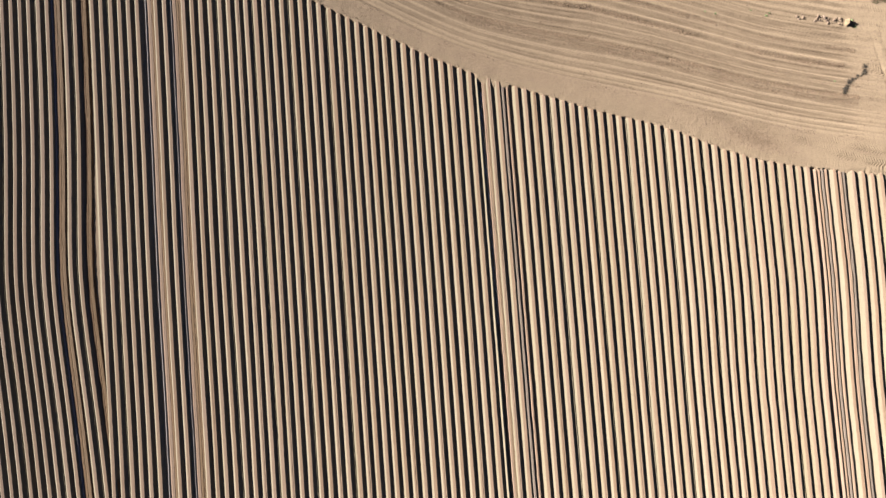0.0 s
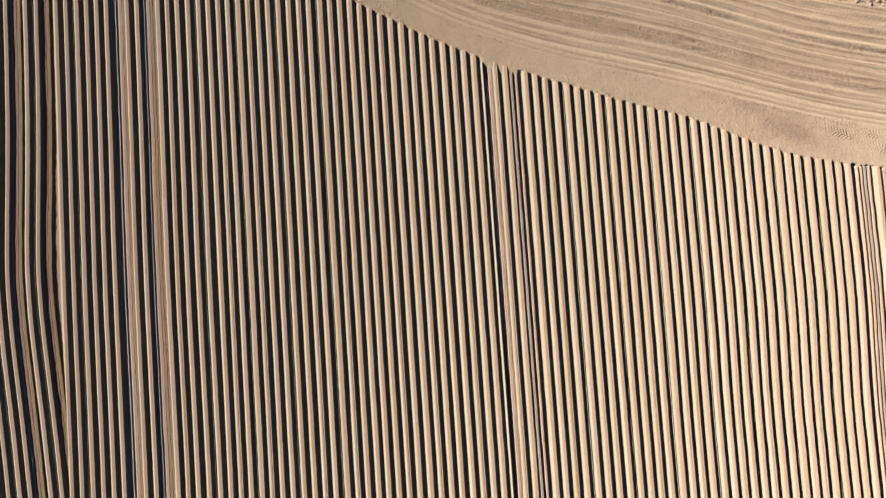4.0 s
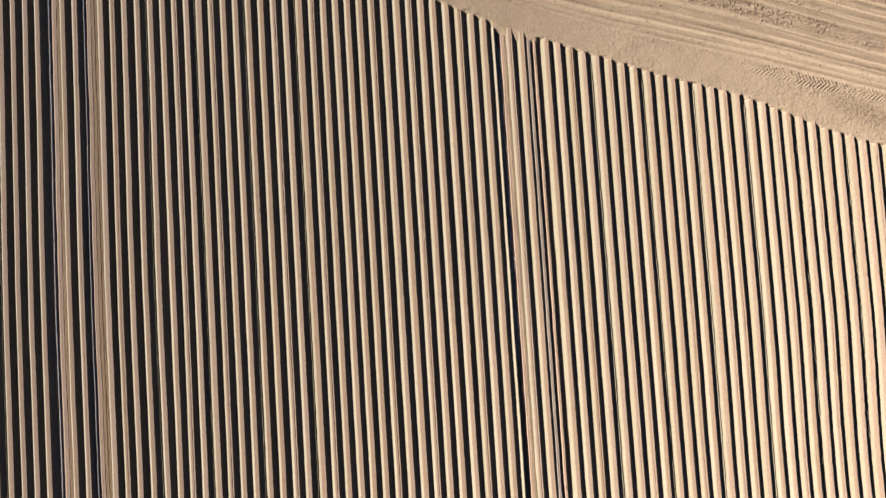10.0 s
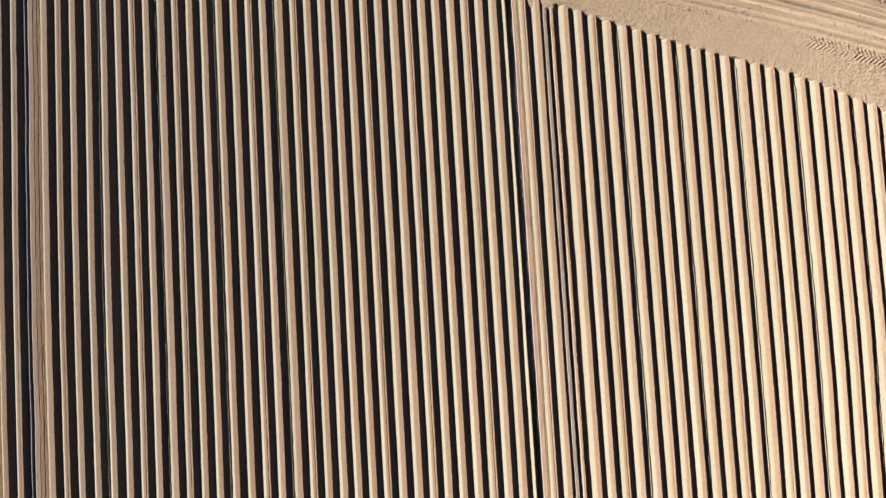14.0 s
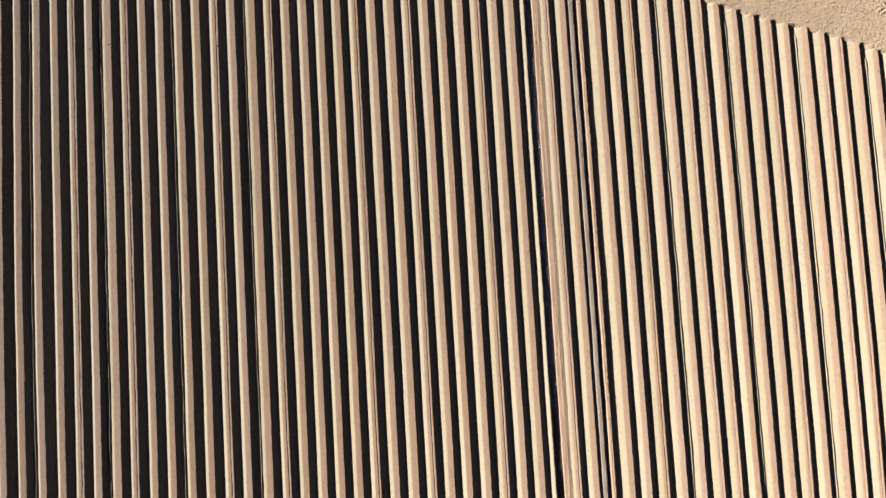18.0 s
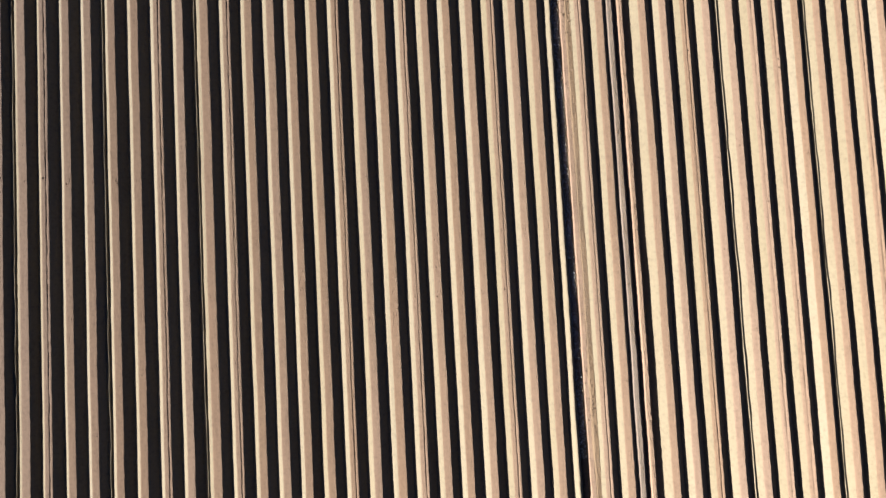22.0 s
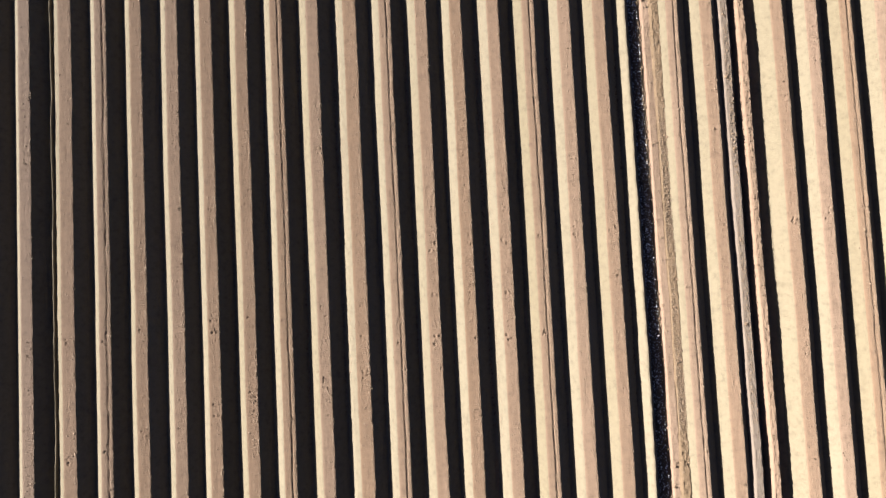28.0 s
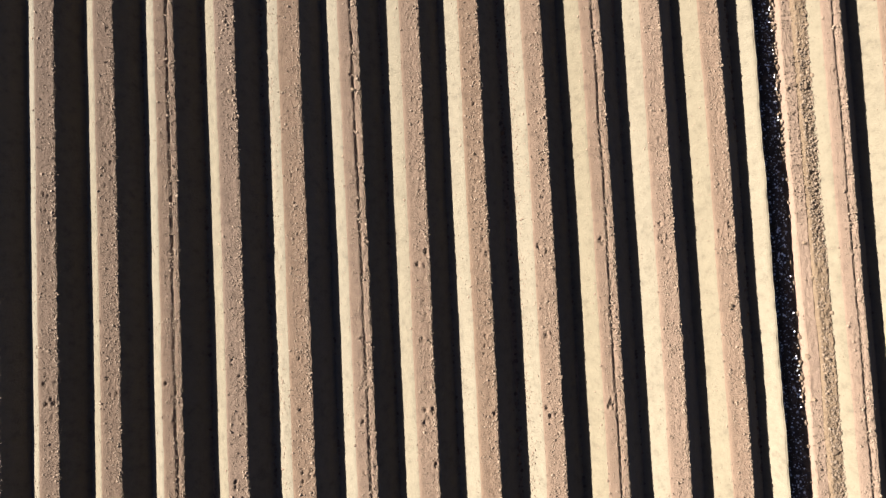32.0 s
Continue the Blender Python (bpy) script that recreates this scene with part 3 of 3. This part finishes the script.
# ---- clods, stones, weeds and grass ----
def ico():
    p = (1 + 5 ** 0.5) / 2
    v = np.array([(-1, p, 0), (1, p, 0), (-1, -p, 0), (1, -p, 0), (0, -1, p), (0, 1, p), (0, -1, -p), (0, 1, -p), (p, 0, -1), (p, 0, 1), (-p, 0, -1), (-p, 0, 1)], float)
    f = [(0, 11, 5), (0, 5, 1), (0, 1, 7), (0, 7, 10), (0, 10, 11), (1, 5, 9), (5, 11, 4), (11, 10, 2), (10, 7, 6), (7, 1, 8),
         (3, 9, 4), (3, 4, 2), (3, 2, 6), (3, 6, 8), (3, 8, 9), (4, 9, 5), (2, 4, 11), (6, 2, 10), (8, 6, 7), (9, 8, 1)]
    return v / np.linalg.norm(v[0]), np.array(f)


def octa():
    v = np.array([(1, 0, 0), (0, 1, 0), (-1, 0, 0), (0, -1, 0), (0, 0, 1), (0, 0, -1)], float)
    return v, np.array([(0, 1, 4), (1, 2, 4), (2, 3, 4), (3, 0, 4), (1, 0, 5), (2, 1, 5), (3, 2, 5), (0, 3, 5)])


def clods(name, x, y, z, size, label, seed, small=False, soil=CLOD_SOIL):
    """Many loose crumbs of soil, half sunk, joined."""
    rng = np.random.default_rng(seed)
    v, f = octa() if small else ico()
    n, k = len(x), len(v)
    a = rng.uniform(0, 2 * np.pi, n)
    form = rng.uniform(0.7, 1.3, (n, 1, 3)) * np.array([1, 1, 0.62])
    p = v[None] * form * rng.uniform(0.7, 1.2, (n, k, 1)) * size[:, None, None]
    c, s = np.cos(a)[:, None], np.sin(a)[:, None]
    q = np.stack([p[..., 0] * c - p[..., 1] * s + x[:, None], p[..., 0] * s + p[..., 1] * c + y[:, None], p[..., 2] + (z + size * 0.22)[:, None]], -1)
    me = bpy.data.meshes.new(name)
    me.vertices.add(n * k)
    me.vertices.foreach_set("co", q.astype(np.float32).ravel())
    fill_faces(me, (f[None] + k * np.arange(n)[:, None, None]).reshape(-1, 3), False)
    me.materials.append(soil)
    return tagged(new(name, me), label, "soil clods", kind="stuff")


rng = np.random.default_rng(5)
# rough strip along the ridge ends
n = 24000
x = rng.uniform(-9.5, 31, n)
y = edge(x) + 0.12 + rng.uniform(0, 1, n) ** 1.1 * (arc_line(x) - edge(x))
size = 0.012 + 0.026 * rng.uniform(0, 1, n) ** 3
clods("strip_clods", x, y, headland(x, y), size, "small dry tan soil clods scattered along the headland", 1, True, CRUMB_SOIL)
# cloddy lines of the worked headland
n = 25000
x = rng.uniform(-4, 35.5, n)
line = rng.choice([-0.35, 2.75, 3.3, 4.3, 5.9, 7.4], n, p=[0.03, 0.13, 0.43, 0.07, 0.21, 0.13])
s = line + rng.normal(0, 0.11, n)
y = arc_line(x) + s * arc_width(x)
keep = vnoise(x / 1.8, line, 31) > -0.25
x, y = x[keep], y[keep]
size = 0.013 + 0.066 * rng.uniform(0, 1, len(x)) ** 2.6
clods("worked_clods", x, y, headland(x, y), size, "broken soil clods in lines across the worked headland", 2, True)
# cloddy patch beside the tyre marks
n = 3500
a, b = rng.normal(0, 1.7, n), rng.normal(0, 0.5, n)
x, y = BLOB[0] + 0.9 * a + 0.42 * b, BLOB[1] - 0.42 * a + 0.9 * b
keep = y > edge(x) + 0.15
x, y = x[keep], y[keep]
clods("patch_clods", x, y, headland(x, y), 0.012 + 0.035 * rng.uniform(0, 1, len(x)) ** 3, "churned clods between tyre marks at the field's end", 6, True)
# lane with tyre marks, and loose crumbs anywhere on the headland
n = 14000
x = rng.uniform(0, 39, n)
y = arc_line(x) + rng.uniform(0, 9.5, n)
clods("loose_clods", x, y, headland(x, y), 0.012 + 0.045 * rng.uniform(0, 1, n) ** 5, "loose crumbs of dry soil on the headland", 3, True)
# crumbs in the wheel lanes
for k, (a, b, z0, count, big) in enumerate((
        (4.60, 4.80, -0.105, 3600, 0.022), (5.01, 5.18, -0.026, 11000, 0.015), (4.83, 5.00, -0.052, 4500, 0.009),
        (6.45, 6.57, 0.058, 2600, 0.015), (6.83, 6.94, 0.030, 2200, 0.015), (6.62, 6.78, -0.146, 1500, 0.016), (4.08, 4.20, -0.146, 1200, 0.014))):
    x = rng.uniform(a, b, count)
    y = rng.uniform(-9, 13.0, count)
    dense = rng.uniform(0, 1, count) < 0.65
    y[dense] = rng.uniform(-2.4, 6, int(dense.sum()))
    x += 0.012 * vnoise(y / 1.4, 0 * y, 4)
    clods("lane_clods", x, y, np.full(count, z0) + rng.uniform(0, 0.012, count), 0.0025 + big * rng.uniform(0, 1, count) ** 4, "crumbled soil in a tractor wheel lane", 10 + k, False, OCHRE_CRUMB if k == 1 else CRUMB_SOIL)
n = 4200
y = rng.uniform(-6, 13, n)
x = rng.uniform(4.54, 4.75, n)
z = np.where(x < 4.60, FLOOR + 0.02, -0.098) + rng.uniform(0, 0.025, n)
grains = clods("pale_granules", x + 0.012 * vnoise(y / 1.4, 0 * y, 4), y, z, 0.003 + 0.013 * rng.uniform(0, 1, n) ** 2.5, "pale granules scattered in the shaded wheel lane", 40, True)
grains.data.materials[0] = PALE_GRAIN
# crumbs on the ridge tops and along their edges
def ridge_height(i, u):
    """Height of ridge i at a distance u from its middle line."""
    half = 0.121 + (0.018 if i in BROAD else 0) + 0.006 * (lattice(i, 4, 4) - 0.5)
    lean = (0.06 if i in BROAD else 0.0) + 0.035 * lattice(i, 6, 8)
    high = TOP - FLOOR + 0.014 * (lattice(i, 3, 1) - 0.5)
    side = (half + 0.24 - np.abs(u)) / 0.24
    k = np.where(u < 0, 0.045, 0.018)
    side = np.clip(-k * np.log(np.exp(-side / k) + np.exp(-1.0 / k)), 0, 1)
    z = FLOOR - 0.006 + high * side + 0.5 * lean * half * side
    return z + lean * (np.clip(u, -half, half) - half) * side * smooth(half + 0.12, half, np.abs(u))


xs, ys, zs = [], [], []
for i in range(-11, 11):
    if i in LANES:
        continue
    n = 7000 if i in CREASED or i in BROAD else 5500
    u = np.where(rng.uniform(0, 1, n) < 0.45, rng.normal(0.112, 0.018, n), rng.uniform(-0.07, 0.12, n))
    u[-500:] = rng.uniform(-0.27, -0.10, 500)
    if i in CREASED:
        u[:700] = rng.normal(0.048, 0.022, 700)
    if i in BROAD or i == 0:
        u[:250] = rng.normal(-0.24, 0.03, 250)
    y = rng.normal(1.2, 3.0, n)
    xs.append(row_x(i) + u + 0.007 * vnoise((y + 37.0 * lattice(i, 7, 8)) / 1.7, 0 * y, i))
    ys.append(y)
    zs.append(ridge_height(i, u) + 0.010 * vnoise((y + 37.0 * lattice(i, 7, 8)) / 3.1, 0 * y, i + 0.7))
x, y, z = np.concatenate(xs), np.concatenate(ys), np.concatenate(zs)
clods("ridge_crumbs", x, y, z, 0.0027 + 0.0098 * rng.uniform(0, 1, len(x)) ** 3.2, "fine crumbs of dry soil on the ridge tops", 30, True, CRUMB_SOIL)


# coarser crumbs, most of them along the broken edges and the grooves
xs, ys, zs = [], [], []
for i in range(-14, 14):
    if i in LANES:
        continue
    n = 750
    u = np.where(rng.uniform(0, 1, n) < 0.5, rng.normal(0.105, 0.020, n), rng.uniform(-0.16, 0.12, n))
    if i in CREASED:
        u[:300] = rng.normal(0.062, 0.020, 300)
    y = rng.uniform(-3.5, 7.5, n)
    tight = rng.uniform(0, 1, n) < 0.4
    y[tight] = np.round(y[tight] * 2.2) / 2.2 + rng.normal(0, 0.06, int(tight.sum()))
    xs.append(row_x(i) + u + 0.007 * vnoise((y + 37.0 * lattice(i, 7, 8)) / 1.7, 0 * y, i))
    ys.append(y)
    zs.append(ridge_height(i, u) + 0.010 * vnoise((y + 37.0 * lattice(i, 7, 8)) / 3.1, 0 * y, i + 0.7))
x, y, z = np.concatenate(xs), np.concatenate(ys), np.concatenate(zs)
clods("edge_crumbs", x, y, z, 0.005 + 0.013 * rng.uniform(0, 1, len(x)) ** 2.5, "crumbs along the broken edges of the ridges", 35, False, CRUMB_SOIL)


xs, ys, zs = [], [], []
for i in (-12, -4, 0):
    n = 1200
    y, u = rng.uniform(-2.4, 7, n), rng.normal(-0.265, 0.028, n)
    xs.append(row_x(i) + u + 0.007 * vnoise((y + 37.0 * lattice(i, 7, 8)) / 1.7, 0 * y, i))
    ys.append(y)
    zs.append(ridge_height(i, u))
x, y, z = np.concatenate(xs), np.concatenate(ys), np.concatenate(zs)
clods("foot_crumbs", x, y, z, 0.004 + 0.010 * rng.uniform(0, 1, len(x)) ** 3, "crumbled soil at the foot of a broad ridge", 31, True, CRUMB_SOIL)


# dark clods added on the ridge tops in place of small shaded dents
xs, ys, zs = [], [], []
for i in range(-34, 37):
    if i in LANES:
        continue
    n = 9
    y = rng.uniform(-9, min(11.0, float(edge(row_x(i))) - 0.6), n)
    y[::3] = y[1::3] + rng.normal(0, 0.12, 3)
    u = rng.uniform(-0.03, 0.12, n)
    xs.append(row_x(i) + u)
    ys.append(y)
    zs.append(ridge_height(i, u))
x, y, z = np.concatenate(xs), np.concatenate(ys), np.concatenate(zs)
clods("dent_lumps", x, y, z, 0.008 + 0.026 * rng.uniform(0, 1, len(x)) ** 2, "dark soil lumps standing in for dents on the ridges", 34, False, CLOD_SOIL)


# larger clods that the tyres broke off
xs, ys, zs = [], [], []
for a, b, z0, n in ((4.60, 4.80, -0.105, 1100), (5.02, 5.18, -0.022, 350), (4.84, 5.00, -0.050, 120), (6.60, 6.80, -0.140, 500), (6.97, 7.05, -0.140, 120), (6.44, 6.58, 0.058, 160), (6.82, 6.92, 0.028, 90)):
    y = rng.uniform(-9, 13.2, n)
    xs.append(rng.uniform(a, b, n) + 0.012 * vnoise(y / 1.4, 0 * y, 4))
    ys.append(y)
    zs.append(np.full(n, z0))
x, y, z = np.concatenate(xs), np.concatenate(ys), np.concatenate(zs)
clods("broken_clods", x, y, z, 0.012 + 0.026 * rng.uniform(0, 1, len(x)) ** 3, "broken brown clods along the tractor wheel lanes", 33)
# crumbs that rolled into the furrows
xs, ys, zs = [], [], []
for i in range(-9, 9):
    if i in LANES:
        continue
    n = 2600 if i == 3 else 1600
    u = rng.normal(0.0, 0.085, n)
    xs.append(0.5 * (row_x(i) + row_x(i + 1)) + u)
    ys.append(rng.uniform(-2.4, 5.6, n))
    zs.append(np.full(n, FLOOR) + 0.7 * np.maximum(0, np.abs(u) - 0.05))
x, y, z = np.concatenate(xs), np.concatenate(ys), np.concatenate(zs)
clods("furrow_crumbs", x, y, z, 0.006 + 0.024 * rng.uniform(0, 1, len(x)) ** 3, "soil crumbs that rolled into the furrows", 32, True)


def lump(name, size, seed, material, flat=0.7, rough=0.25):
    """A rough lump that sits on the ground."""
    bm = bmesh.new()
    bmesh.ops.create_icosphere(bm, subdivisions=3, radius=1.0)
    for v in bm.verts:
        d = 1 + rough * noise.noise(v.co * 1.6 + Vector((seed, 0, 0))) + rough * 0.5 * noise.noise(v.co * 4.1 + Vector((0, seed, 0)))
        v.co = Vector((v.co.x * d * size[0], v.co.y * d * size[1], v.co.z * d * size[2] * flat))
    me = bpy.data.meshes.new(name)
    bm.to_mesh(me)
    bm.free()
    me.materials.append(material)
    for p in me.polygons:
        p.use_smooth = True
    return new(name, me)


def height(x, y):
    return float(headland(np.array([x]), np.array([y]))[0])


mound = lump("sand_mound", (0.21, 0.27, 0.27), 3.0, PALE_SAND, 1.0, rough=0.6)
mound.location = (34.98, 16.4, height(34.98, 16.4) + 0.10)
tagged(mound, "pale heap of dry sandy soil beside the tractor lane", "mound")

stone = lump("soil_lump", (0.085, 0.075, 0.07), 7.0, LUMP_SOIL, rough=1.1)
stone.location = (31.16, 17.04, height(31.16, 17.04) + 0.02)
tagged(stone, "large dry clod of tan soil on the headland", "clod", "row of large clods")
for k in range(40):
    f = lattice(k, 6, 3) ** 0.7
    px, py = 30.47 + 4.16 * f, 17.35 - 0.84 * f + 0.62 * (lattice(k, 2, 3) - 0.5)
    s = 0.4 + 1.0 * lattice(k, 3, 3) ** 2
    other = copy_thing(stone, pose(px, py, height(px, py) + 0.02 * s, 0, 0, 360 * lattice(k, 4, 3)))
    other.scale = (s, s * (0.8 + 0.4 * lattice(k, 5, 3)), s)


def blades(name, count, spread, length, width, seed, material, lean=0.8):
    """A tuft of bent blades or stems."""
    r = np.random.default_rng(seed)
    V, F = [], []
    for _ in range(count):
        a, d = r.uniform(0, 6.28), spread * r.uniform(0, 1) ** 0.6
        bx, by = d * math.cos(a), d * math.sin(a)
        to, tilt, ln = r.uniform(0, 6.28), r.uniform(0.2, lean), length * r.uniform(0.5, 1.1)
        sx, sy = -math.sin(to) * width, math.cos(to) * width
        base = len(V)
        for k in range(4):
            t = k / 3
            o = ln * math.sin(tilt) * t ** 1.4
            z = ln * math.cos(tilt) * (t - 0.25 * t * t)
            w = 1 - 0.85 * t
            cx, cy = bx + o * math.cos(to), by + o * math.sin(to)
            V += [(cx - sx * w, cy - sy * w, z), (cx + sx * w, cy + sy * w, z)]
        F += [(base + 2 * k, base + 2 * k + 1, base + 2 * k + 3, base + 2 * k + 2) for k in range(3)]
    me = bpy.data.meshes.new(name)
    me.from_pydata(V, [], F)
    me.materials.append(material)
    return me


# dark dry weeds that lie beside the lane
for k in range(15):
    f = k / 14
    px = 36.04 - 1.80 * f + 0.30 * math.sin(6 * f) + 0.12 * (lattice(k, 1, 8) - 0.5)
    py = 12.65 - 1.92 * f - 0.10 * math.sin(9 * f) + 0.14 * (lattice(k, 2, 8) - 0.5)
    weed = new("dry_weed")
    weed.location = (px, py, height(px, py) - 0.01)
    tagged(weed, "dark withered weed clump lying on bare soil", "weed", "withered weeds by the lane")
    size = 0.35 + 0.8 * lattice(k, 3, 8)
    part("stems", blades("stems", 90, 0.14 * size, 0.26 * size, 0.006, 50 + k, DRY_WEED, 1.4), weed)
    part("leaves", blades("leaves", 80, 0.20 * size, 0.17 * size, 0.020, 80 + k, DRY_WEED, 1.5), weed)

# small living weeds among the clods and behind the heap
for k, (px, py, size) in enumerate(((28.49, 17.5, 0.9), (28.79, 17.74, 0.6), (24.38, 18.0, 0.7), (23.54, 18.26, 0.55), (27.3, 18.07, 0.7), (35.57, 16.09, 1.1), (35.43, 16.59, 0.9), (33.5, 11.68, 0.6))):
    weed = new("green_weed")
    weed.location = (px, py, height(px, py) - 0.005)
    tagged(weed, "small dark green weed growing on bare soil", "weed", "green weeds on the headland")
    part("stems", blades("stems", 30, 0.05 * size, 0.16 * size, 0.004, 150 + k, GREEN_BLADE, 1.0), weed)
    part("leaves", blades("leaves", 70, 0.13 * size, 0.13 * size, 0.018, 180 + k, GREEN_BLADE, 1.4), weed)

# green grass at the far corner
r = np.random.default_rng(9)
V, F = [], []
for _ in range(5200):
    px, py = 38.62 + 1.5 * r.uniform(-1, 1), 18.61 + 0.95 * r.uniform(-1, 1)
    if py < 17.86 + 0.9 * max(0, 37.5 - px) + 0.12 * math.sin(px * 5):
        continue
    to, ln = r.uniform(0, 6.28), r.uniform(0.08, 0.22)
    base, z = len(V), height(px, py)
    V += [(px - 0.008, py, z), (px + 0.008, py, z), (px + ln * 0.6 * math.cos(to), py + ln * 0.6 * math.sin(to), z + ln)]
    F.append((base, base + 1, base + 2))
me = bpy.data.meshes.new("grass")
me.from_pydata(V, [], F)
me.materials.append(GREEN_BLADE)
tagged(new("grass", me), "patch of short green grass beyond the lane", "grass", kind="stuff")
